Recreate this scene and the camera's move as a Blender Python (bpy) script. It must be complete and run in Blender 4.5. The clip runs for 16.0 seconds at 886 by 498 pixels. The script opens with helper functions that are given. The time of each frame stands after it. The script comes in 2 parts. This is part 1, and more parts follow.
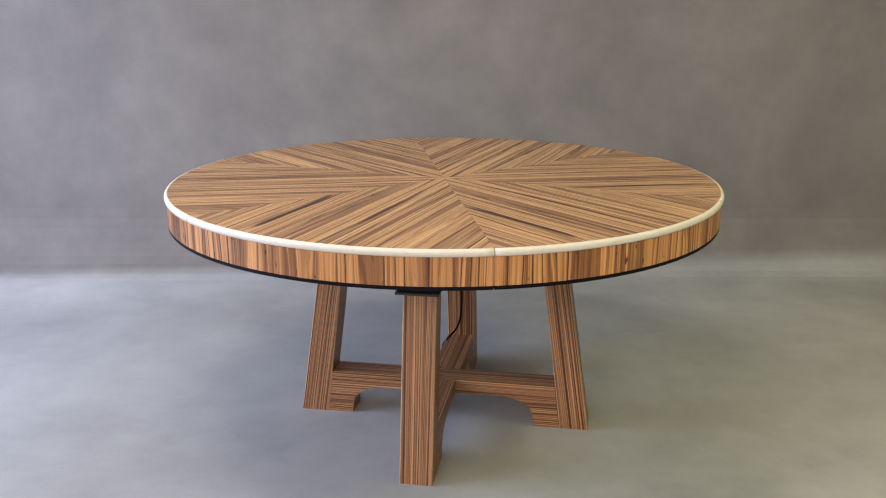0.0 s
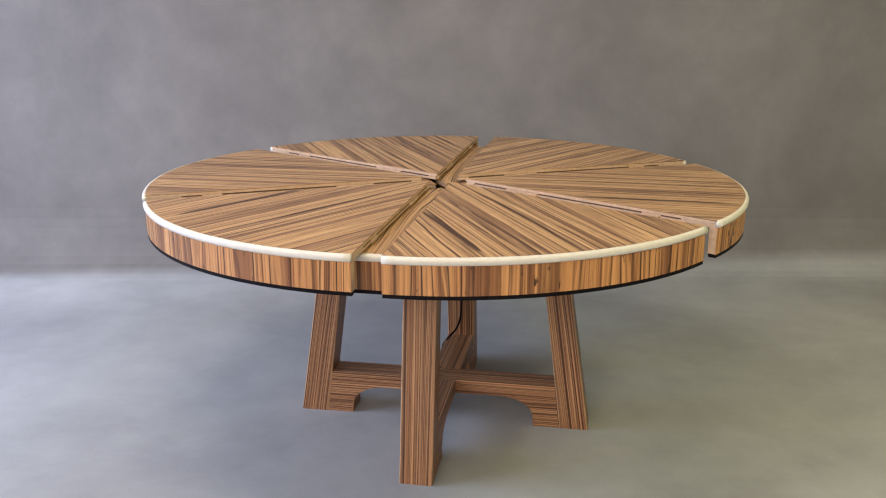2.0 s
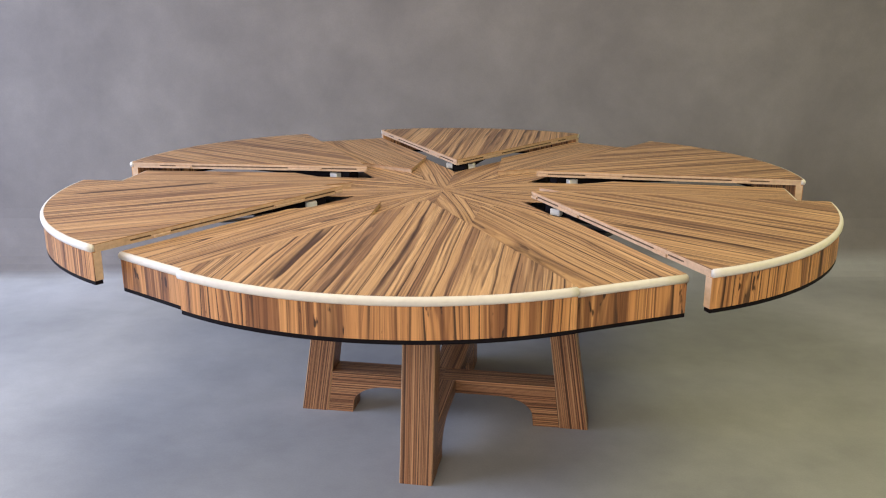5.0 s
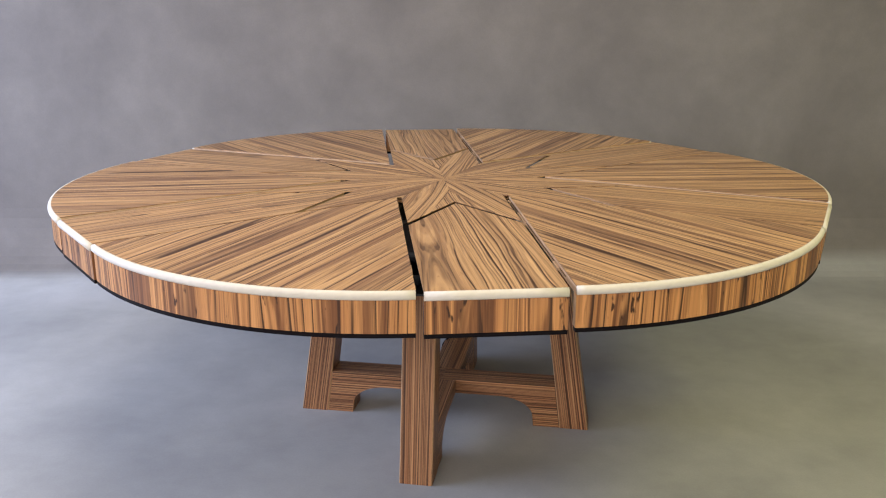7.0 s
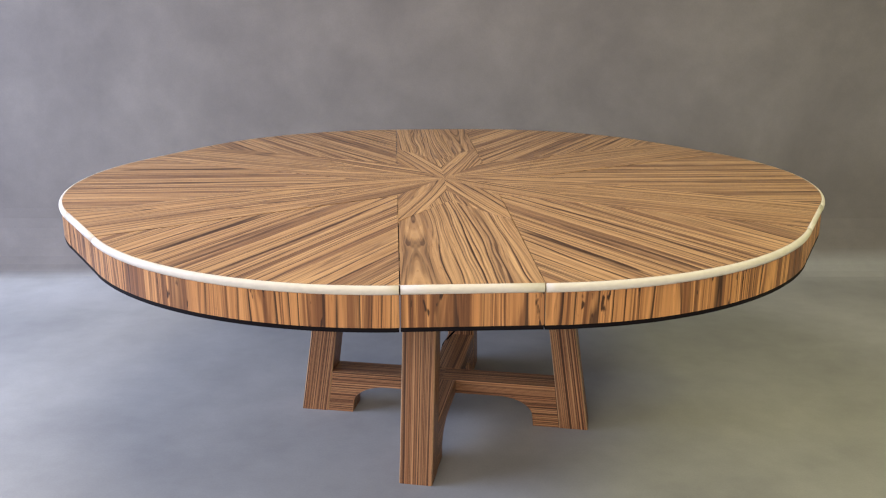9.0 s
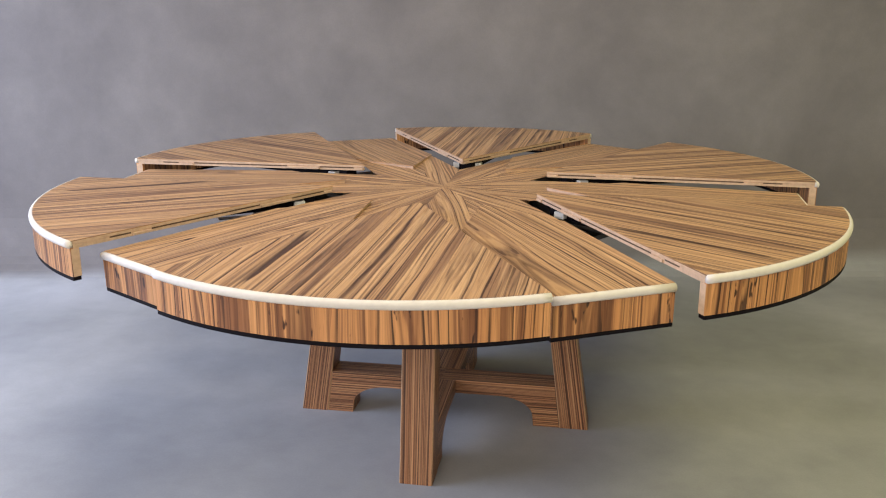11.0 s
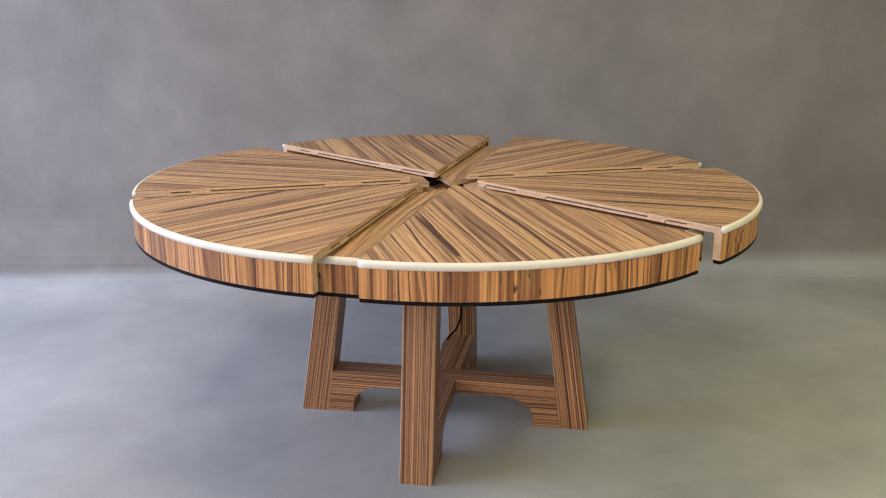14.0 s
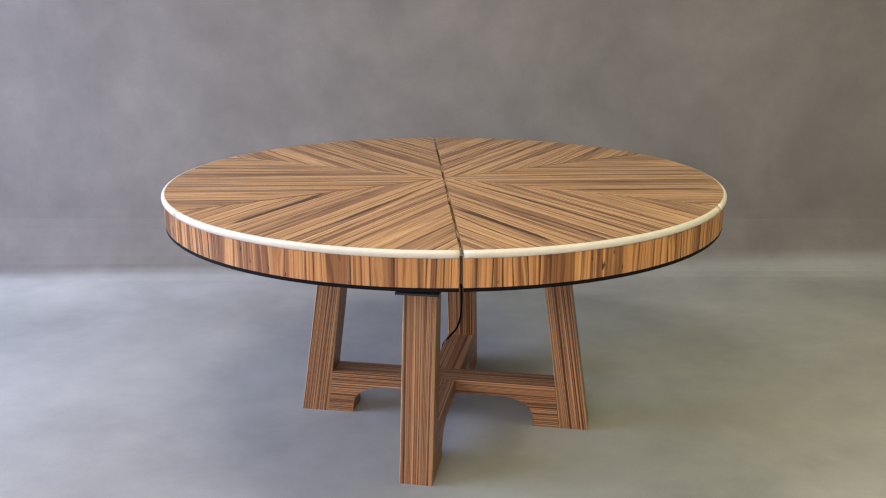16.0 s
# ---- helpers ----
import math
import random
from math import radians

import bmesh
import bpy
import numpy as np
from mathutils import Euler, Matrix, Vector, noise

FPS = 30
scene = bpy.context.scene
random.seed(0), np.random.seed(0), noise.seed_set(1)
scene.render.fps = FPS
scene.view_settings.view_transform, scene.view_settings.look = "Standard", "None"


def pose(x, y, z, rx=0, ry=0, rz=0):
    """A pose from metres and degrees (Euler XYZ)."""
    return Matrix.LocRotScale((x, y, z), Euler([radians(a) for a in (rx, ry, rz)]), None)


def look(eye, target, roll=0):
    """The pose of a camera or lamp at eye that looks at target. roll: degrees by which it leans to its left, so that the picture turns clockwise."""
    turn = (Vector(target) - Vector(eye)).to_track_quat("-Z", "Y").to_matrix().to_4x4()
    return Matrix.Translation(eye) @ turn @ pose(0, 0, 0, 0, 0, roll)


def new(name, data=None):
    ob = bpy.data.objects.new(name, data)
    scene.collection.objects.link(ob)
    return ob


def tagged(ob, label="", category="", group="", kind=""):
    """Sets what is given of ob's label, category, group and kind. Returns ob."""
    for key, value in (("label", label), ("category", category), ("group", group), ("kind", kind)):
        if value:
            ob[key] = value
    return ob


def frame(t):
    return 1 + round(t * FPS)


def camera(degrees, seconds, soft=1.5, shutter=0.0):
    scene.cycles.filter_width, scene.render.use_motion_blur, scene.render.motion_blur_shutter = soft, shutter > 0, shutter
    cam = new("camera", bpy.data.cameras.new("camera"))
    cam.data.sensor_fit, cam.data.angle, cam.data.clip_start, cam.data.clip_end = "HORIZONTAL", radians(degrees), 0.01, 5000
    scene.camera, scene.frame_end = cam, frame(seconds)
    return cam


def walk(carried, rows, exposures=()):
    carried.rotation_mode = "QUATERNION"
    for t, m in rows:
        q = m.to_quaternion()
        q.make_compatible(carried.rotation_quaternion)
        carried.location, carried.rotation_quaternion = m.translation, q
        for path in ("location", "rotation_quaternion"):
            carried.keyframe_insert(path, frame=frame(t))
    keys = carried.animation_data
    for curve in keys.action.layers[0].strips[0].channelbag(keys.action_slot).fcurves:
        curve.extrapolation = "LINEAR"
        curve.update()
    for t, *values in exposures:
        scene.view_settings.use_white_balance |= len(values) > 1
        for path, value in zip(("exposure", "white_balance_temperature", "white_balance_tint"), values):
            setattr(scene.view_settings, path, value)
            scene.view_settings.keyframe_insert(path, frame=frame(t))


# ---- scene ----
# ---------------------------------------------------------------- camera
cam = camera(51.39, 16.0, soft=1.1)
EYE = pose(0.0, -2.6876, 1.2864, 74.498, 0.0, 0.057)
walk(cam, [(0.0, EYE), (16.0, EYE)], exposures=[(0.0, 0.0), (16.0, 0.0)])

# ---------------------------------------------------------------- light
world = bpy.data.worlds.new("studio_world")
scene.world = world
world.use_nodes = True
wn = world.node_tree.nodes
sky = wn.new("ShaderNodeTexSky")
sky.sky_type, sky.sun_disc = "NISHITA", False
sky.sun_elevation, sky.sun_rotation = radians(35), radians(200)
world.node_tree.links.new(sky.outputs[0], wn["Background"].inputs[0])
wn["Background"].inputs[1].default_value = 0.1


def area(name, m, sx, sy, watts, colour):
    data = bpy.data.lights.new(name, "AREA")
    data.shape, data.size, data.size_y, data.energy, data.color = "RECTANGLE", sx, sy, watts, colour
    ob = new(name, data)
    ob.matrix_basis = m
    return ob


# daylight in a side and a rear window opening, two ceiling lamps
area("window_light_1", look((-3.45, -0.4, 1.5), (-0.6, 0.3, 0.0)), 2.2, 1.4, 130, (0.61, 0.71, 1.0))
area("window_light_2", look((-0.9, -4.55, 2.1), (-0.4, 0.0, 0.6)), 2.4, 1.4, 94, (1.0, 0.885, 0.77))
area("ceiling_lamp_1", look((2.4, -1.4, 3.02), (2.4, -1.4, 0)), 1.2, 0.6, 51, (0.97, 0.90, 0.34))
area("ceiling_lamp_2", look((-0.7, -0.7, 3.02), (-0.7, -0.7, 0)), 1.2, 0.6, 36, (1.0, 0.90, 0.77))


# ---------------------------------------------------------------- materials
class Nodes:
    def __init__(self, name, rough=0.5, metal=0.0, spec=0.5):
        self.mat = bpy.data.materials.new(name)
        self.mat.use_nodes = True
        self.t = self.mat.node_tree
        self.b = self.t.nodes["Principled BSDF"]
        self.b.inputs["Roughness"].default_value = rough
        self.b.inputs["Metallic"].default_value = metal
        self.b.inputs["Specular IOR Level"].default_value = spec

    def add(self, kind, **inputs):
        n = self.t.nodes.new("ShaderNode" + kind)
        for k, v in inputs.items():
            sock = n.inputs[k.replace("_", " ")]
            if isinstance(v, bpy.types.NodeSocket):
                self.t.links.new(v, sock)
            else:
                sock.default_value = v
        return n

    def link(self, a, b):
        self.t.links.new(a, b)

    def noise(self, vec, scale=1.0, detail=2.0, rough=0.5, distort=0.0):
        return self.add("TexNoise", Vector=vec, Scale=scale, Detail=detail, Roughness=rough, Distortion=distort).outputs[0]

    def ramp(self, fac, stops, ease="LINEAR"):
        n = self.add("ValToRGB", Fac=fac)
        el = n.color_ramp.elements
        n.color_ramp.interpolation = ease
        while len(el) < len(stops):
            el.new(0.5)
        for e, (p, c) in zip(el, stops):
            e.position = p
            e.color = (*c, 1) if len(c) == 3 else (c[0], c[0], c[0], 1)
        return n.outputs[0]

    def mix(self, fac, a, b, mode="MIX"):
        n = self.t.nodes.new("ShaderNodeMix")
        n.data_type, n.blend_type = "RGBA", mode
        for sock, v in ((n.inputs[0], fac), (n.inputs[6], a), (n.inputs[7], b)):
            if isinstance(v, bpy.types.NodeSocket):
                self.t.links.new(v, sock)
            else:
                sock.default_value = v if not isinstance(v, tuple) else (*v, 1)
        return n.outputs[2]

    def bump(self, height, strength, dist=0.001):
        n = self.add("Bump", Strength=strength, Distance=dist, Height=height)
        self.link(n.outputs[0], self.b.inputs["Normal"])

    def colour(self, c):
        self.link(c, self.b.inputs["Base Color"])
        return self.mat


def wood(name, light, mid, brown, dark, rings=34.0, sway=5.0, sway_u=7.0, sway_v=0.5, fine=150.0, rough=0.36, vary=0.0, keep=0.75, knots=0.0, arch=None, brownish=1.0, hair=1.0):
    """Ringed veneer: u runs across the grain, v along it, both in metres; rings a metre, swayed by slow noise."""
    s = Nodes(name, rough)

    def calc(op, a, b=0.0, c=0.0):
        n = s.t.nodes.new("ShaderNodeMath")
        n.operation = op
        for sock, v in zip(n.inputs, (a, b, c)):
            if isinstance(v, bpy.types.NodeSocket):
                s.link(v, sock)
            else:
                sock.default_value = v
        return n.outputs[0]

    uv = s.add("UVMap").outputs[0]
    shift = calc("MULTIPLY", s.add("ObjectInfo").outputs["Random"], vary)
    sep = s.add("SeparateXYZ", Vector=uv)
    u, v = sep.outputs[0], sep.outputs[1]

    across = u
    if arch:
        # arched figure: rings part to both sides of a heart line and open outwards
        off = calc("ADD", u, calc("MULTIPLY_ADD", shift, 0.02, arch[0]))
        bow = calc("SQRT", calc("MULTIPLY_ADD", off, off, 0.0001))
        across = calc("MULTIPLY_ADD", v, -arch[1], bow)

    def at(su, sv, ou=0.0):
        n = s.t.nodes.new("ShaderNodeCombineXYZ")
        s.link(calc("MULTIPLY_ADD", across, su, ou), n.inputs[0])
        s.link(calc("MULTIPLY", v, sv), n.inputs[1])
        s.link(shift, n.inputs[2])
        return n.outputs[0]

    slow = s.noise(at(sway_u, sway_v), 1, 1.5, 0.5)
    wob = s.noise(at(70, 4, 3.1), 1, 1, 0.5)
    phase = calc("ADD", calc("MULTIPLY_ADD", slow, sway, calc("MULTIPLY", across, rings)), calc("MULTIPLY", wob, 0.3))
    # broad pale and brown bands follow the rings
    band = s.t.nodes.new("ShaderNodeCombineXYZ")
    s.link(calc("MULTIPLY", phase, 1.25), band.inputs[0])
    s.link(calc("MULTIPLY", v, 0.35), band.inputs[1])
    s.link(shift, band.inputs[2])
    wide = s.noise(band.outputs[0], 1, 3.5, 0.68)
    mask = s.ramp(wide, [(0.37, (1,)), (0.445, (0.85,)), (0.485, (0.2,)), (0.53, (0.0,)), (0.6, (0.0,)), (0.635, (0.65,)), (0.68, (0.1,))])
    pale = s.mix(s.ramp(s.noise(at(rings * 1.7, 0.5, 4.4), 1, 2, 0.6), [(0.35, (0,)), (0.62, (1,))]), light, mid)
    col = s.mix(calc("MULTIPLY", mask, brownish), pale, brown)
    # fine dark lines crowd in the brown bands, single ones cross the pale bands
    fine_ring = calc("FRACT", calc("MULTIPLY_ADD", phase, 3.1, calc("MULTIPLY", wob, 0.8)))
    fl = s.ramp(fine_ring, [(0.0, (0.7,)), (0.06, (0,)), (0.5, (0,)), (0.74, (0.95,)), (1.0, (0.95,))])
    gate = s.ramp(s.noise(at(rings * 2.5, 0.7, 9.2), 1, 2, 0.65), [(0.38, (0,)), (0.52, (1,))])
    col = s.mix(calc("MULTIPLY", calc("MULTIPLY", fl, gate), calc("MULTIPLY_ADD", mask, 0.45 * keep * hair, 0.33 * keep * hair)), col, dark)
    ring = calc("FRACT", phase)
    line = s.ramp(ring, [(0.0, (0.8,)), (0.03, (0,)), (0.76, (0,)), (0.88, (0.35,)), (0.93, (1,)), (1.0, (1,))])
    weak = s.ramp(s.noise(at(rings * 0.9, 0.6, 1.3), 1, 2, 0.6), [(0.38, (0.1,)), (0.52, (1,))])
    col = s.mix(calc("MULTIPLY", calc("MULTIPLY", line, weak), keep), col, dark)
    if knots:
        spot = s.ramp(s.noise(at(48, 15, 2.2), 1, 2.5, 0.6), [(0.65, (0,)), (0.69, (knots,))])
        col = s.mix(spot, col, dark)
    pores = s.noise(at(fine * 4, fine * 0.12), 1, 2, 0.6)
    streak = s.noise(at(fine, fine * 0.012, 5.5), 1, 3, 0.6)
    col = s.mix(1.0, col, s.ramp(streak, [(0.3, (0.8, 0.77, 0.74)), (0.62, (1.06, 1.06, 1.06))]), "MULTIPLY")
    col = s.mix(1.0, col, s.ramp(pores, [(0.28, (0.72, 0.66, 0.6)), (0.42, (1.0, 1.0, 1.0))]), "MULTIPLY")
    s.bump(pores, 0.1, 0.0003)
    s.link(s.ramp(streak, [(0.2, (rough + 0.12,)), (0.8, (rough - 0.06,))]), s.b.inputs["Roughness"])
    return s.colour(col)


TAN, MID, BROWN, DARK = (0.69, 0.425, 0.215), (0.52, 0.30, 0.148), (0.235, 0.12, 0.066), (0.055, 0.022, 0.013)
VENEER = wood("striped_veneer", TAN, MID, BROWN, DARK, rings=30, sway=5.0, sway_u=9, sway_v=0.25, vary=0.35, keep=0.95, brownish=0.85, hair=0.95)
FIGURED = wood("figured_veneer", TAN, MID, BROWN, DARK, rings=42, sway=4.5, sway_u=8, sway_v=1.1, vary=3.0, keep=1.0, arch=(0.06, 0.045), brownish=0.5, hair=1.1)
STAR = wood("star_veneer", TAN, MID, BROWN, DARK, rings=34, sway=5, sway_u=9, sway_v=0.9, vary=4.0, keep=0.95, brownish=0.8)
APRON = wood("apron_veneer", (0.70, 0.35, 0.135), (0.57, 0.265, 0.098), (0.19, 0.068, 0.027), (0.034, 0.011, 0.006), rings=30, sway=7.0, sway_u=8,
             sway_v=0.5, vary=5.0, rough=0.42, keep=0.9, knots=0.95, brownish=0.85, hair=0.7)
LEGWOOD = wood("leg_zebrawood", (0.63, 0.345, 0.165), (0.37, 0.155, 0.065), (0.125, 0.045, 0.021), (0.025, 0.010, 0.006), rings=150, sway=6.0, sway_u=9,
               sway_v=0.4, fine=300, vary=6.0, rough=0.4, keep=1.0)


def plain(name, colour, rough, metal=0.0, scale=60.0, amount=0.15, bump=0.1, spec=0.5):
    s = Nodes(name, rough, metal, spec)
    co = s.add("TexCoord").outputs["Object"]
    n = s.noise(co, scale, 3, 0.6)
    big = s.noise(co, scale / 12, 2, 0.5)
    lo, hi = 1 - amount, 1 + amount
    col = s.mix(1.0, colour, s.ramp(n, [(0.3, (lo,)), (0.7, (hi,))]), "MULTIPLY")
    col = s.mix(1.0, col, s.ramp(big, [(0.3, (lo,)), (0.7, (1.0,))]), "MULTIPLY")
    s.bump(n, bump, 0.0005)
    return s.colour(col)


IVORY = plain("ivory_bead", (0.71, 0.665, 0.60), 0.62, amount=0.04, spec=0.35)
MAPLE = plain("pale_core_wood", (0.58, 0.40, 0.265), 0.55, amount=0.14)
BANDING = plain("pale_edge_banding", (0.52, 0.31, 0.165), 0.5, amount=0.18)
DARKWOOD_AND_SHADE = plain("dark_wood_and_slot_shade", (0.12, 0.075, 0.045), 0.7)
BLACK = plain("black_lacquer", (0.006, 0.004, 0.006), 0.6, spec=0.12)
STEEL = plain("dull_steel", (0.42, 0.42, 0.43), 0.35, 1.0)
DARKSTEEL = plain("dark_steel", (0.05, 0.05, 0.055), 0.45, 0.6)
PLASTIC = plain("white_plastic", (0.72, 0.70, 0.66), 0.45, amount=0.04)
WALLPAINT = plain("wall_paint", (0.34, 0.335, 0.325), 0.8, scale=14, amount=0.08)
CEILING = plain("ceiling_paint", (0.5, 0.495, 0.48), 0.85, scale=14, amount=0.06)


def sweep_paint(name):
    """One painted sheet: a paler floor colour blends softly into the grey wall colour where the sheet turns up."""
    s = Nodes(name, 0.8, 0.0, 0.3)
    co = s.add("TexCoord").outputs["Object"]
    sep = s.add("SeparateXYZ", Vector=co)
    big = s.noise(co, 1.5, 4, 0.6, 0.4)
    mid = s.noise(co, 5.0, 4, 0.65)
    grain = s.noise(co, 160.0, 3, 0.6)
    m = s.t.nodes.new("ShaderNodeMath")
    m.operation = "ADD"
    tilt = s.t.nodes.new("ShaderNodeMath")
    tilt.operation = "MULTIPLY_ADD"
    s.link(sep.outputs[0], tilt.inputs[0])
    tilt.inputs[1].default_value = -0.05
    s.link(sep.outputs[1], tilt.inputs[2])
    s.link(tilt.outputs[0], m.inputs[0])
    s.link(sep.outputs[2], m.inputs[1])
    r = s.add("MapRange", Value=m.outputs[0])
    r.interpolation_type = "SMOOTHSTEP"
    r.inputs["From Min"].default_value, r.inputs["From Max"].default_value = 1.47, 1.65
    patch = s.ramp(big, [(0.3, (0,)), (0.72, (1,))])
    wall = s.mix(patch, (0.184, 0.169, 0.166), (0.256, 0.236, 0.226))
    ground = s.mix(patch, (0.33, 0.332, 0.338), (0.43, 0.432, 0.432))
    # light glow along the turn, strongest to the left, put into the floor colour
    glow_near = s.add("MapRange", Value=m.outputs[0])
    glow_near.interpolation_type = "SMOOTHSTEP"
    glow_near.inputs["From Min"].default_value, glow_near.inputs["From Max"].default_value = 0.95, 1.42
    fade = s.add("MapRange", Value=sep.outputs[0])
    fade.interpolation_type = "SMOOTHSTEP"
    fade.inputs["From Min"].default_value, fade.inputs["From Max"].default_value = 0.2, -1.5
    streak = s.mix(1.0, glow_near.outputs[0], fade.outputs[0], "MULTIPLY")
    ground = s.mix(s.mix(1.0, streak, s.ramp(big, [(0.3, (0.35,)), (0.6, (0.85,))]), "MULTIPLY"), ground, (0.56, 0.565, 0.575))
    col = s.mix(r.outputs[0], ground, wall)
    col = s.mix(1.0, col, s.ramp(mid, [(0.3, (0.91,)), (0.7, (1.06,))]), "MULTIPLY")
    col = s.mix(1.0, col, s.ramp(grain, [(0.3, (0.96,)), (0.7, (1.03,))]), "MULTIPLY")
    s.bump(grain, 0.12, 0.002)
    return s.colour(col)


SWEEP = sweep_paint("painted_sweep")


# ---------------------------------------------------------------- mesh helpers
def mesh(name, verts, faces, mat, uv=None, smooth=False):
    """A mesh from plain vertices and faces; uv(corner, normal) gives metres across and along the grain."""
    me = bpy.data.meshes.new(name)
    me.from_pydata([tuple(v) for v in verts], [], faces)
    me.materials.append(mat)
    bm = bmesh.new()
    bm.from_mesh(me)
    bmesh.ops.recalc_face_normals(bm, faces=bm.faces)
    layer = bm.loops.layers.uv.new("UVMap")
    if uv:
        for f in bm.faces:
            f.normal_update()
            for lp in f.loops:
                lp[layer].uv = uv(lp.vert.co, f.normal)
    for f in bm.faces:
        f.smooth = smooth
    bm.to_mesh(me)
    bm.free()
    return me


def bevelled(me, width, segments=2):
    bm = bmesh.new()
    bm.from_mesh(me)
    edges = [e for e in bm.edges if len(e.link_faces) == 2 and e.calc_face_angle() > 0.6]
    bmesh.ops.bevel(bm, geom=edges, offset=width, segments=segments, affect="EDGES", profile=0.5)
    bm.to_mesh(me)
    bm.free()
    return me


def edge_banded(me, width):
    """Long upright edges chamfered down to the pale core wood, the ends eased a little."""
    me.materials.append(BANDING)
    bm = bmesh.new()
    bm.from_mesh(me)
    long_edges = [e for e in bm.edges if abs(e.verts[0].co.z - e.verts[1].co.z) > 0.3]
    bmesh.ops.bevel(bm, geom=long_edges, offset=width, segments=1, affect="EDGES", profile=0.5, material=1)
    bm.to_mesh(me)
    bm.free()
    return me


def part(name, me, parent, label=""):
    ob = new(name, me)
    ob.parent = parent
    return tagged(ob, label)


def prism(name, outline, z0, z1, mat, uv=None):
    n = len(outline)
    verts = [(x, y, z0) for x, y in outline] + [(x, y, z1) for x, y in outline]
    faces = [tuple(range(n))[::-1], tuple(range(n, 2 * n))] + [(i, (i + 1) % n, n + (i + 1) % n, n + i) for i in range(n)]
    return mesh(name, verts, faces, mat, uv)


def box(name, x0, x1, y0, y1, z0, z1, mat, uv=None):
    return prism(name, [(x0, y0), (x1, y0), (x1, y1), (x0, y1)], z0, z1, mat, uv)


def sweep(name, profile, rail, mat, uv=None, smooth=False):
    """Sweeps a closed (r, z) profile along rail, a list of functions r -> (x, y)."""
    n, m = len(profile), len(rail)
    verts = [(*at(r), z) for at in rail for r, z in profile]
    faces = [(i * n + j, i * n + (j + 1) % n, (i + 1) * n + (j + 1) % n, (i + 1) * n + j) for i in range(m - 1) for j in range(n)]
    faces += [tuple(range(n)), tuple(range((m - 1) * n, m * n))]
    return mesh(name, verts, faces, mat, uv, smooth)


def arc_rail(a0, a1, n):
    return [(lambda r, a=radians(a0 + (a1 - a0) * i / n): (r * math.cos(a), r * math.sin(a))) for i in range(n + 1)]


def line_rail(y0, y1, base, n=4):
    return [(lambda r, y=y0 + (y1 - y0) * i / n: (r + base, y)) for i in range(n + 1)]


def bead_profile(r):
    """Rounded nosing, r is the edge of the veneer."""
    pts = [(r - 0.003, 0.743), (r - 0.003, 0.759), (r, 0.7598), (r + 0.004, 0.7592), (r + 0.007, 0.7573), (r + 0.009, 0.754),
           (r + 0.0095, 0.7505), (r + 0.0088, 0.7465), (r + 0.007, 0.743)]
    return pts


# ---------------------------------------------------------------- studio
def studio():
    rim = 1.68
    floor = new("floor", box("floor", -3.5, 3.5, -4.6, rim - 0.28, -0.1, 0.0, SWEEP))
    tagged(floor, "smooth painted studio floor in bluish grey", "floor", kind="structure")
    prof = [(rim - 0.28, -0.004), (rim - 0.28, 0.0)]
    for k in range(9):
        a = radians(10 * (k + 1))
        prof.append((rim - 0.28 + 0.28 * math.sin(a), 0.28 - 0.28 * math.cos(a)))
    prof += [(rim, 3.1), (rim + 0.02, 3.1), (rim + 0.02, -0.004)]
    n = len(prof)
    verts = [(x, y, z) for x in (-3.5, 3.5) for y, z in prof]
    faces = [(j, (j + 1) % n, n + (j + 1) % n, n + j) for j in range(n)] + [tuple(range(n)), tuple(range(n, 2 * n))]
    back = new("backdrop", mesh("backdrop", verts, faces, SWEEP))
    tagged(back, "mottled grey painted canvas backdrop curving onto the floor", "backdrop", kind="structure")
    for name, (x0, x1, y0, y1) in (("wall_east", (3.5, 3.65, -4.6, 1.8)), ("wall_north", (-3.65, 3.65, 1.8, 1.95))):
        w = new(name, box(name, x0, x1, y0, y1, -0.1, 3.1, WALLPAINT))
        tagged(w, "plain light grey painted studio wall", "wall", kind="structure")

    def pierced(name, pieces, place):
        verts, faces = [], []
        for a0, a1, z0, z1 in pieces:
            b = len(verts)
            verts += [place(d, a, z) for d in (0.0, 0.15) for a in (a0, a1) for z in (z0, z1)]
            faces += [tuple(b + i for i in f) for f in ((0, 1, 3, 2), (4, 6, 7, 5), (0, 4, 5, 1), (2, 3, 7, 6), (0, 2, 6, 4), (1, 5, 7, 3))]
        w = new(name, mesh(name, verts, faces, WALLPAINT))
        tagged(w, "plain light grey studio wall with one wide window opening", "wall", kind="structure")

    pierced("wall_west", [(-4.6, -1.6, -0.1, 3.1), (0.8, 1.8, -0.1, 3.1), (-1.6, 0.8, -0.1, 0.75), (-1.6, 0.8, 2.3, 3.1)], lambda d, a, z: (-3.65 + d, a, z))
    pierced("wall_south", [(-3.65, -2.2, -0.1, 3.1), (0.4, 3.65, -0.1, 3.1), (-2.2, 0.4, -0.1, 1.35), (-2.2, 0.4, 2.85, 3.1)], lambda d, a, z: (a, -4.75 + d, z))
    c = new("ceiling", box("ceiling", -3.65, 3.65, -4.75, 1.95, 3.1, 3.2, CEILING))
    tagged(c, "plain white painted studio ceiling", "ceiling", kind="structure")


studio()

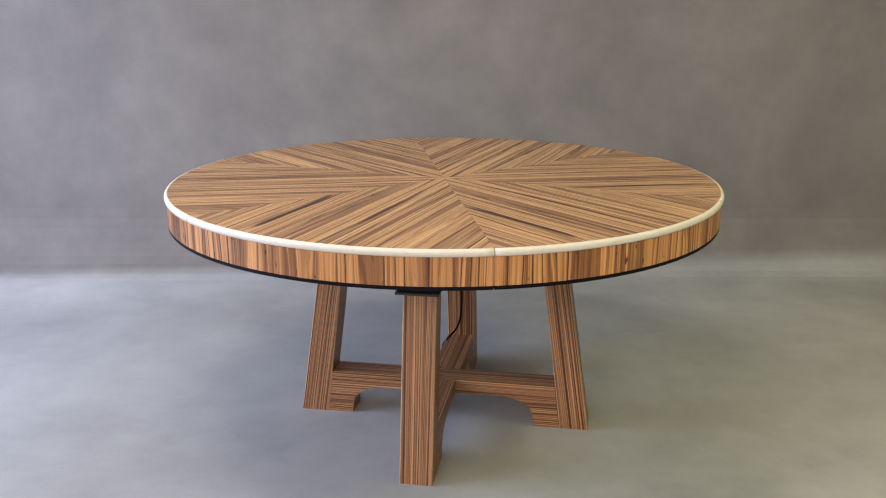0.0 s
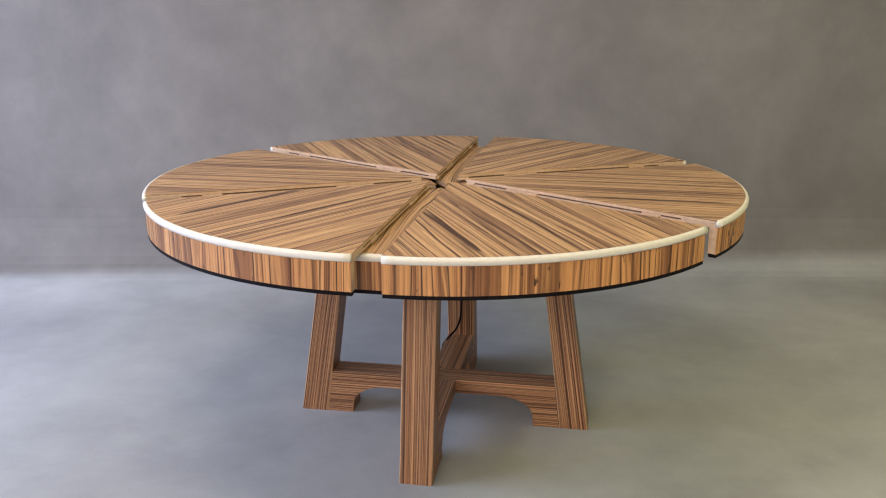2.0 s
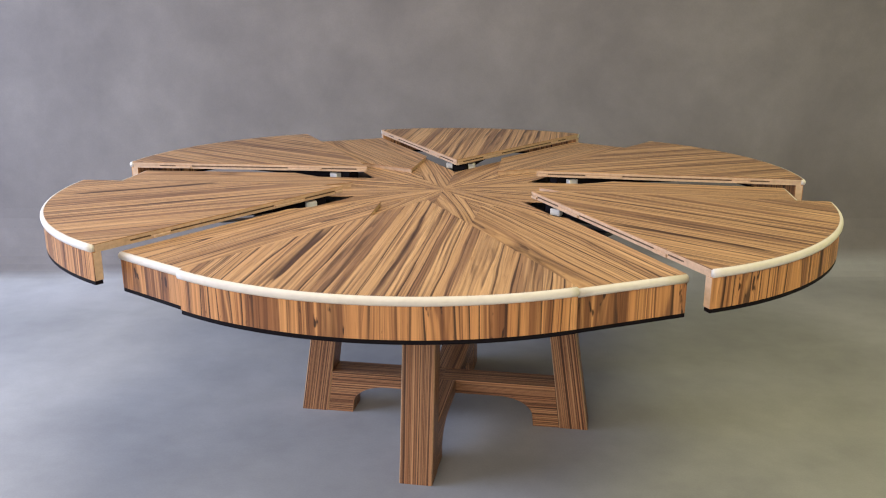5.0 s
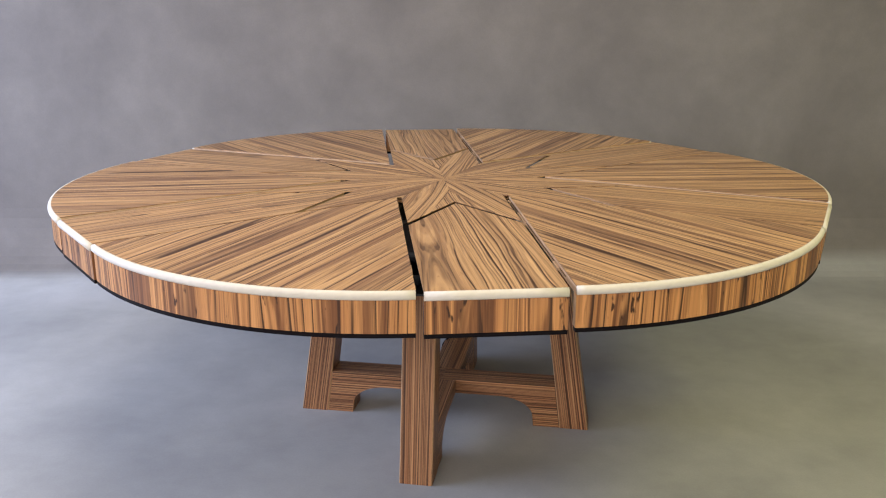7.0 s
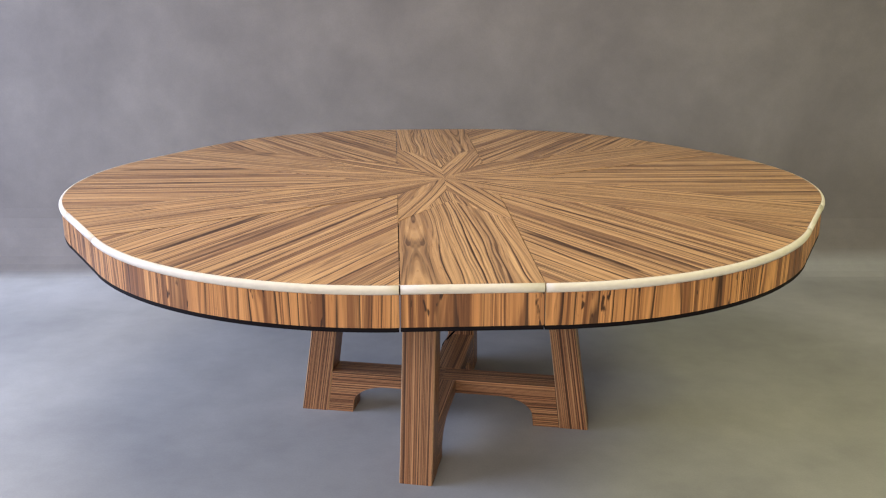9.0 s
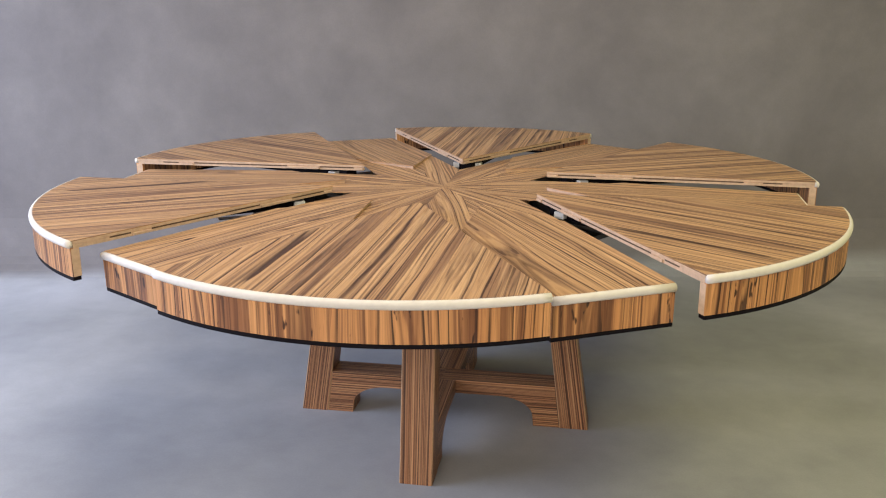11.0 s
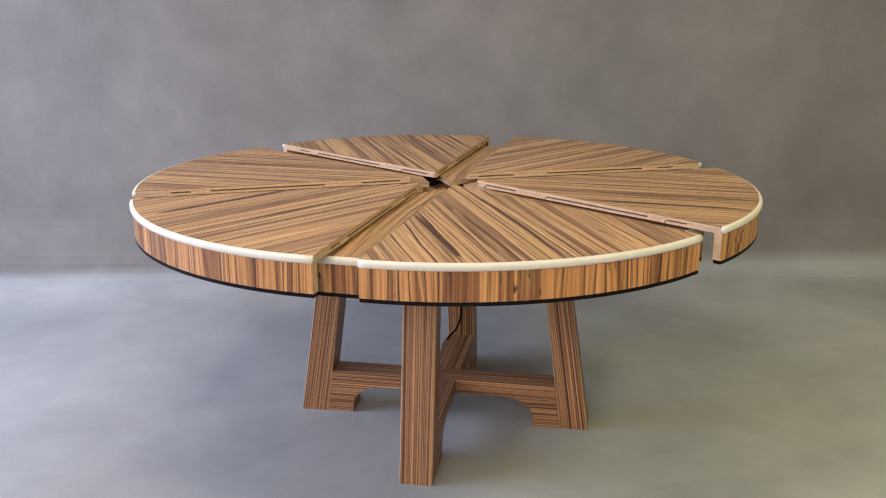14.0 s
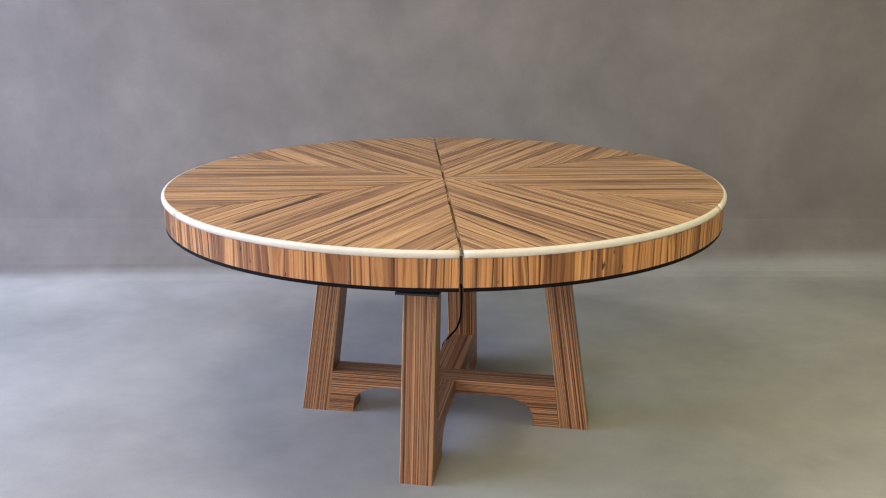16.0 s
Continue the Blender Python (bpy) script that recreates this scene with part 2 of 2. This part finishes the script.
# ---------------------------------------------------------------- the table
R, TOP, LEAF_W, FINAL = 0.789, 0.76, 0.2750, 0.2775
table = new("expanding_table")
tagged(table, "round striped-veneer expanding table on crossed zebrawood legs", "table")
APRON_PROFILE = [(R + 0.0035, 0.6755), (R + 0.0035, 0.7428), (R - 0.0032, 0.7428), (R - 0.0032, 0.7405), (R - 0.018, 0.7405), (R - 0.018, 0.6755)]
ALONG_X = lambda c, n: (c.y, c.x) if abs(n.z) > 0.5 else (c.z, c.x)


def base():
    """Four raked legs on a cross of arched stretchers."""
    w = 0.0457
    leg_pts = [(0.454, 0.0), (0.368, 0.0), (0.368 - 0.129 * LEG_TOP, LEG_TOP), (0.454 - 0.15 * LEG_TOP, LEG_TOP)]

    def upright(name, pts, half, mat, uv):
        n = len(pts)
        verts = [(r, s, z) for s in (-half, half) for r, z in pts]
        faces = [tuple(range(n)), tuple(range(n, 2 * n))[::-1]] + [(i, (i + 1) % n, n + (i + 1) % n, n + i) for i in range(n)]
        return mesh(name, verts, faces, mat, uv)

    def leg_uv(c, n):
        return (c.x + 0.15 * c.z, c.z) if abs(n.y) > 0.5 else (c.y + 2.0, c.z)

    def rail_uv(c, n):
        return (c.z, c.x) if abs(n.y) > 0.5 else (c.y + 1.0, c.x + c.z)

    leg_me = edge_banded(upright("leg", leg_pts, w, LEGWOOD, leg_uv), 0.003)
    arch = [(0.286, 0.0), (0.2855, 0.015), (0.284, 0.030)]
    for k in range(1, 11):
        a = radians(90 * k / 10)
        arch.append((0.284 - 0.105 * (1 - math.cos(a)), 0.030 + 0.061 * math.sin(a)))
    inner = lambda z: 0.368 - 0.129 * z

    def arm(r0):
        pts = [(inner(0) - 0.0005, 0.0)] + arch + [(r0, 0.091), (r0, 0.135), (inner(0.135) - 0.0005, 0.135)]
        return bevelled(upright("stretcher", pts, w - 0.0012, LEGWOOD, rail_uv), 0.0012, 1)

    long_arm, short_arm = arm(0.0), arm(0.045)
    plate_me = bevelled(box("mounting_plate", 0.27, 0.392, -0.064, 0.054, LEG_TOP, LEG_TOP + 0.0075, DARKSTEEL), 0.001, 1)
    for k in range(4):
        m = pose(0, 0, 0, 0, 0, -99.79 + 90 * k)
        leg = part("leg", leg_me, table, "raked zebrawood leg")
        leg.matrix_basis = m
        st = part("stretcher", long_arm if k % 2 else short_arm, table, "zebrawood stretcher with an arched foot")
        st.matrix_basis = m
        part("mounting_plate", plate_me, leg, "dark steel plate")
    # black power cord down the inner face of the far leg and over the stretcher
    cord = bpy.data.curves.new("power_cord", "CURVE")
    cord.dimensions, cord.bevel_depth, cord.bevel_resolution = "3D", 0.0032, 2
    sp = cord.splines.new("BEZIER")
    path = [(0.288, 0.002, 0.535), (0.309, 0.002, 0.42), (0.332, -0.004, 0.24), (0.334, 0.012, 0.165), (0.30, 0.036, 0.1395), (0.27, 0.050, 0.12), (0.262, 0.050, 0.07)]
    sp.bezier_points.add(len(path) - 1)
    for p, c in zip(sp.bezier_points, path):
        p.co, p.handle_left_type, p.handle_right_type = c, "AUTO", "AUTO"
    ob = new("power_cord_curve", cord)
    me = bpy.data.meshes.new_from_object(ob)
    bpy.data.objects.remove(ob)
    me.name = "power_cord"
    me.materials.clear()
    me.materials.append(BLACK)
    c = part("power_cord", me, table, "thin black power cord")
    c.matrix_basis = pose(0, 0, 0, 0, 0, 80.21)
    # fixed drum that carries the turning bed
    ring = [(0.33, 0.0), (0.33, 0.03), (0.26, 0.045), (0.26, 0.163), (0.06, 0.163), (0.06, 0.0)]
    me = sweep("bearing_drum", [(r, LEG_TOP + 0.008 + z) for r, z in ring], arc_rail(0, 360, 48), DARKSTEEL)
    part("bearing_drum", me, table, "black steel bearing drum")


LEG_TOP = 0.519
base()


def bed():
    """The turning disc with six slide rails."""
    disc = sweep("turning_bed", [(0.56, 0.674), (0.56, 0.686), (0.03, 0.686), (0.03, 0.674)], arc_rail(0, 360, 48), DARKSTEEL)
    ob = part("turning_bed", disc, table, "dark steel turning bed")
    rail = bevelled(box("slide_rail", 0.14, 0.66, -0.016, 0.016, 0.6858, 0.6885, STEEL), 0.001, 1)
    for k in range(6):
        r = part("slide_rail", rail, ob, "dull steel slide rail")
        r.matrix_basis = pose(0, 0, 0, 0, 0, 7 + 60 * k)
    return ob


SLOTS, TONGUES = ((0.036, 0.150), (0.262, 0.585), (0.640, 0.695)), ((0.006, 0.034), (0.152, 0.258), (0.588, 0.636))


def sector_meshes():
    arc = [(R * math.cos(radians(a)), R * math.sin(radians(a))) for a in np.linspace(-29.985, 29.985, 41)]
    gap = 0.005 / math.sin(radians(30))
    core_arc = [((R - 0.0036) * math.cos(radians(a)), (R - 0.0036) * math.sin(radians(a))) for a in np.linspace(-29.55, 29.55, 25)]
    me = {}
    me["panel"] = prism("sector", [(gap, 0.0)] + core_arc, 0.741, 0.7578, MAPLE)
    me["veneer"] = prism("veneer", [(0.0006, 0.0)] + arc, 0.7579, TOP, VENEER, ALONG_X)
    arc_uv = lambda c, n: (math.atan2(c.y, c.x) * R, c.z) if abs(n.z) < 0.5 else (math.hypot(c.x, c.y), c.z)
    me["bead"] = sweep("bead", bead_profile(R), arc_rail(-29.93, 29.93, 40), IVORY, None, True)
    me["apron"] = sweep("apron", APRON_PROFILE,
                        arc_rail(-29.965, 29.965, 40), APRON, arc_uv)
    me["strip"] = sweep("black_strip", [(R + 0.003, 0.6665), (R + 0.003, 0.6753), (R - 0.016, 0.6753), (R - 0.016, 0.6665)],
                        arc_rail(-29.9, 29.9, 40), BLACK)
    me["end"] = box("apron_end", R - 0.0175, R + 0.0018, -0.0004, 0.0, 0.676, 0.7408, MAPLE)
    me["lip"] = bevelled(prism("edge_lip", [(0.001, 0.0), (R - 0.0038, 0.0), (R - 0.0038, 0.0052), (0.0095, 0.0052)], 0.7512, 0.7577, MAPLE), 0.0006, 1)
    me["rail"] = prism("edge_rail", [(0.004, 0.0014), (R - 0.0038, 0.0014), (R - 0.0038, 0.0052), (0.0095, 0.0052)], 0.7406, 0.7511, MAPLE)
    # thin dark strips: the shade inside the edge slots, put into their colour
    for n, (x0, x1) in enumerate(SLOTS):
        me["slot", n] = box("slot", x0, x1, 0.0009, 0.0020, 0.7474, 0.7508, DARKWOOD_AND_SHADE)
    for n, (x0, x1) in enumerate(TONGUES):
        me["tongue", n] = bevelled(box("tongue", x0, x1, -0.0032, 0.0030, 0.7416, 0.7486, MAPLE), 0.0009, 1)
    under = 0.022 / math.sin(radians(30))
    sub_arc = [((R - 0.03) * math.cos(radians(a)), (R - 0.03) * math.sin(radians(a))) for a in np.linspace(-28.2, 28.2, 25)]
    me["subframe"] = prism("subframe", [(under, 0.0)] + sub_arc, 0.7388, 0.7409, DARKWOOD_AND_SHADE)
    me["carriage"] = bevelled(prism("carriage", [(0.060, -0.022), (0.62, -0.12), (0.62, 0.12), (0.060, 0.022)], 0.7125, 0.7387, BLACK), 0.001, 1)
    me["slider"] = bevelled(box("slide_block", 0.045, 0.075, -0.012, 0.012, 0.708, 0.726, PLASTIC), 0.0015, 1)
    return me


def sectors():
    me = sector_meshes()
    made = []
    for number in range(6):
        s = part("sector", me["panel"], table, "striped veneer sector with an ivory bead and pale core edges")
        part("veneer", me["veneer"], s, "tan and brown striped veneer")
        part("bead", me["bead"], s, "ivory nosing")
        part("apron", me["apron"], s, "orange-tan vertical grain apron")
        part("black_strip", me["strip"], s, "black lower edge")
        for sign in (-1, 1):
            e = part("apron_end", me["end"], s, "pale wood end")
            e.matrix_basis = pose(0, 0, 0, 0, 0, 29.965 * sign) @ Matrix.Diagonal((1, -sign, 1, 1))
            along = pose(0, 0, 0, 0, 0, 30 * sign) @ Matrix.Diagonal((1, -sign, 1, 1))
            lip = part("edge_lip", me["lip"], s)
            lip.matrix_basis = along
            part("edge_rail", me["rail"], s).matrix_basis = along
            for n in range(3):
                part("slot", me["slot", n], s, "slot along the core edge, its shade put into the colour").matrix_basis = along
                part("tongue", me["tongue", n], s).matrix_basis = along
            b = part("slide_block", me["slider"], s, "white plastic slide block")
            b.matrix_basis = pose(0.046, 0.036 * sign, 0.0063)
        part("subframe", me["subframe"], s, "dark stained panel under the core")
        part("carriage", me["carriage"], s, "black carriage")
        made.append(s)
    return made


SHOULDER, TIP = 0.532, 0.310
RIM = R + FINAL * math.cos(radians(30))


def leaves():
    h = LEAF_W / 2 - 0.0005
    shape = [(TIP, 0.0), (SHOULDER, -h), (RIM, -h), (RIM, h), (SHOULDER, h)]
    inner = [(TIP + 0.004, 0.0), (SHOULDER, -h + 0.002), (RIM - 0.02, -h + 0.002), (RIM - 0.02, h - 0.002), (SHOULDER, h - 0.002)]
    panel = prism("leaf", inner, 0.7455, 0.7582, MAPLE)
    veneer = prism("veneer", shape, 0.7583, TOP, FIGURED, ALONG_X)
    bead = sweep("bead", bead_profile(R), line_rail(-h, h, RIM - R), IVORY, None, True)
    apron = sweep("apron", APRON_PROFILE, line_rail(-h, h, RIM - R), APRON,
                  lambda c, n: (c.y, c.z) if abs(n.x) > 0.5 else (c.x + 0.4, c.z))
    strip = sweep("black_strip", [(R + 0.003, 0.6665), (R + 0.003, 0.6753), (R - 0.016, 0.6753), (R - 0.016, 0.6665)], line_rail(-h, h, RIM - R), BLACK)
    block = bevelled(box("support_arm", 0.40, RIM - 0.03, -0.014, 0.014, 0.735, 0.7454, DARKSTEEL), 0.001, 1)
    made = []
    for k in range(6):
        s = part("leaf", panel, table, "narrow infill leaf with figured veneer and a straight ivory bead")
        part("veneer", veneer, s, "figured tan veneer with dark flame lines")
        part("bead", bead, s, "ivory nosing")
        part("apron", apron, s, "orange-tan vertical grain apron")
        part("black_strip", strip, s, "black lower edge")
        part("support_arm", block, s, "dark steel support arm")
        made.append(s)
    return made


def centre_star():
    hub = prism("star", [(0.2 * math.cos(radians(60 * k)), 0.2 * math.sin(radians(60 * k))) for k in range(6)], 0.7515, 0.7579, MAPLE)
    ob = part("star", hub, table, "rising centre star of radiating veneers")
    disc = sweep("star_rebate", [(0.283, 0.746), (0.283, 0.7513), (0.02, 0.7513), (0.02, 0.746)], arc_rail(0, 360, 48), STAR,
                 lambda co, n: (co.y, co.x))
    part("star_rebate", disc, ob, "lower wooden ledge round the star")
    notch = (TIP * math.cos(radians(30)), TIP * math.sin(radians(30)))
    c, s = math.cos(radians(30)), math.sin(radians(30))
    h = -LEAF_W / 2
    tip = (SHOULDER * c - h * s, SHOULDER * s + h * c)
    ang = math.atan2(tip[1], tip[0])
    uv = lambda co, n: (-co.x * math.sin(ang) + abs(co.y) * math.cos(ang), co.x * math.cos(ang) + abs(co.y) * math.sin(ang))
    part_way = 0.55
    split = tuple(n + (q - n) * part_way for n, q in zip(notch, tip))
    heart = (0.175 * c, 0.175 * s)
    for sign in (1, -1):
        pts = [(0, 0), (FINAL - 0.001, 0), (tip[0], tip[1] * sign), (split[0], split[1] * sign), (heart[0], heart[1] * sign)]
        me = prism("star_segment", pts if sign > 0 else pts[::-1], 0.758, TOP, STAR, uv)
        for k in range(6):
            g = part("star_segment", me, ob)
            g.matrix_basis = pose(0, 0, 0, 0, 0, 7 + 60 * k)
    # arrow-shaped inlays between the arms carry on the leaves' figure
    along = part_way * SHOULDER + (1 - part_way) * TIP
    wide = part_way * LEAF_W / 2 - 0.0004
    inlay = prism("star_inlay", [(0.1756, 0.0), (along - 0.0004, -wide), (TIP - 0.0006, 0.0), (along - 0.0004, wide)], 0.758, TOP - 0.0001, FIGURED, ALONG_X)
    for k in range(6):
        part("star_inlay", inlay, ob, "figured brown inlay").matrix_basis = pose(0, 0, 0, 0, 0, 37 + 60 * k)
    return ob


BED, SECTORS, LEAVES, CENTRE = bed(), sectors(), leaves(), centre_star()

# ---------------------------------------------------------------- how the table moves
TURN_T = [0, 0.5, 1, 1.5, 2, 2.5, 3, 3.5, 4, 4.2, 5.3, 6.5, 7.0, 7.3, 9.18, 9.3, 11.3, 11.5, 12, 12.5, 13, 13.5, 14, 14.5, 15, 15.5, 16]
TURN_A = [0.9, -4.6, -9.15, -13.4, -18.1, -22.4, -27.0, -31.45, -36.2, -38.0, -47.6, -57.3, -61.6, -63.95, -63.95, -62.95, -45.1, -43.4, -39.8,
          -35.5, -30.9, -26.6, -21.9, -17.6, -12.9, -8.6, -4.3]
OUT_A = [0, 4.5, 9, 13.4, 18, 22.3, 26.9, 31.2, 36, 38, 43.4, 45.1, 50, 54, 57.3, 61.6, 63.95]
DROP_A = [0, 12, 20, 31, 57.3, 61.6, 63.95]
DROP_Z = [0.0, 0.0003, 0.0008, 0.0008, 0.0006, 0.0, -0.0005]
SAG = [0.0, 0.06, 0.2, 0.42, 0.5, 0.32, 0.18]
OUT_D = [0.0, 0.006, 0.0195, 0.038, 0.064, 0.098, 0.140, 0.1815, 0.227, 0.245, 0.2945, 0.308, 0.345, 0.360, 0.355, 0.303, 0.278]
LEAF_A = [0, 9, 13.4, 18, 22.3, 26.9, 31.2, 36, 38, 43.4, 45.1, 50, 54, 57.3, 61.6, 63.95]
LEAF_D = [-0.345, -0.3255, -0.307, -0.281, -0.247, -0.205, -0.163, -0.115, -0.095, -0.044, -0.031, 0.008, 0.026, 0.037, 0.024, 0.0]
RISE_A = [0, 39, 42, 45, 50, 54, 57.3, 61.6, 63.9]
LEAF_Z = [-0.0232, -0.0232, -0.0232, -0.021, -0.012, -0.007, -0.004, -0.002, 0.0]
STAR_Z = [-0.057, -0.055, -0.046, -0.0345, -0.020, -0.011, -0.0065, -0.003, 0.0]


def curve(x, xs, ys):
    """Smooth, overshoot-free interpolation."""
    i = min(max(int(np.searchsorted(xs, x)) - 1, 0), len(xs) - 2)
    sl = [(ys[j + 1] - ys[j]) / (xs[j + 1] - xs[j]) for j in range(len(xs) - 1)]

    def tangent(j):
        a, b = sl[max(j - 1, 0)], sl[min(j, len(sl) - 1)]
        return 0.0 if a * b <= 0 else 2 * a * b / (a + b)

    h = xs[i + 1] - xs[i]
    u = min(max((x - xs[i]) / h, 0.0), 1.0)
    return ((2 * u ** 3 - 3 * u ** 2 + 1) * ys[i] + (u ** 3 - 2 * u ** 2 + u) * h * tangent(i)
            + (3 * u ** 2 - 2 * u ** 3) * ys[i + 1] + (u ** 3 - u ** 2) * h * tangent(i + 1))


def motions():
    times = [k / 10 for k in range(161)]
    turn = [(t, curve(t, TURN_T, TURN_A)) for t in times]

    def slack(t, a):
        """Play in the slides: how far the closing stroke runs beside the opening one, 0 to 1."""
        return 0.0 if t < 9.2 else min(1.0, (63.95 + a) / 8) * min(1.0, -a / 12)

    def droop(at, a, w, more=0.0):
        return Matrix.Translation((at, 0, TOP)) @ pose(0, 0, 0, 0, curve(-a, DROP_A, SAG) * (1 - w) + more) @ Matrix.Translation((-at, 0, -TOP))

    for k, s in enumerate(SECTORS):
        rows = []
        for t, a in turn:
            w = slack(t, a)
            d, z, b = curve(-a, OUT_A, OUT_D) + 0.005 * w, curve(-a, DROP_A, DROP_Z) - 0.0015 * w, 7 + 60 * k + a
            rows.append((t, pose(0, 0, 0, 0, 0, b) @ Matrix.Translation((d, 0, z)) @ droop(0.0, a, 0.4 * w)))
        walk(s, rows)
    for k, s in enumerate(LEAVES):
        rows = []
        for t, a in turn:
            d, z, b = curve(-a, LEAF_A, LEAF_D), curve(-a, RISE_A, LEAF_Z), 37 + 60 * k + a
            rows.append((t, pose(0, 0, 0, 0, 0, b) @ Matrix.Translation((d, 0, z)) @ droop(TIP, a, -0.45 * min(1.0, (63.95 + a) / 12), 0.75 * slack(t, a) * min(1.0, max(0.2, (-a - 27) / 17)))))
        walk(s, rows)
    walk(CENTRE, [(t, pose(0, 0, curve(-a, RISE_A, STAR_Z), 0, 0, a)) for t, a in turn])
    walk(BED, [(t, pose(0, 0, 0, 0, 0, a)) for t, a in turn])


motions()
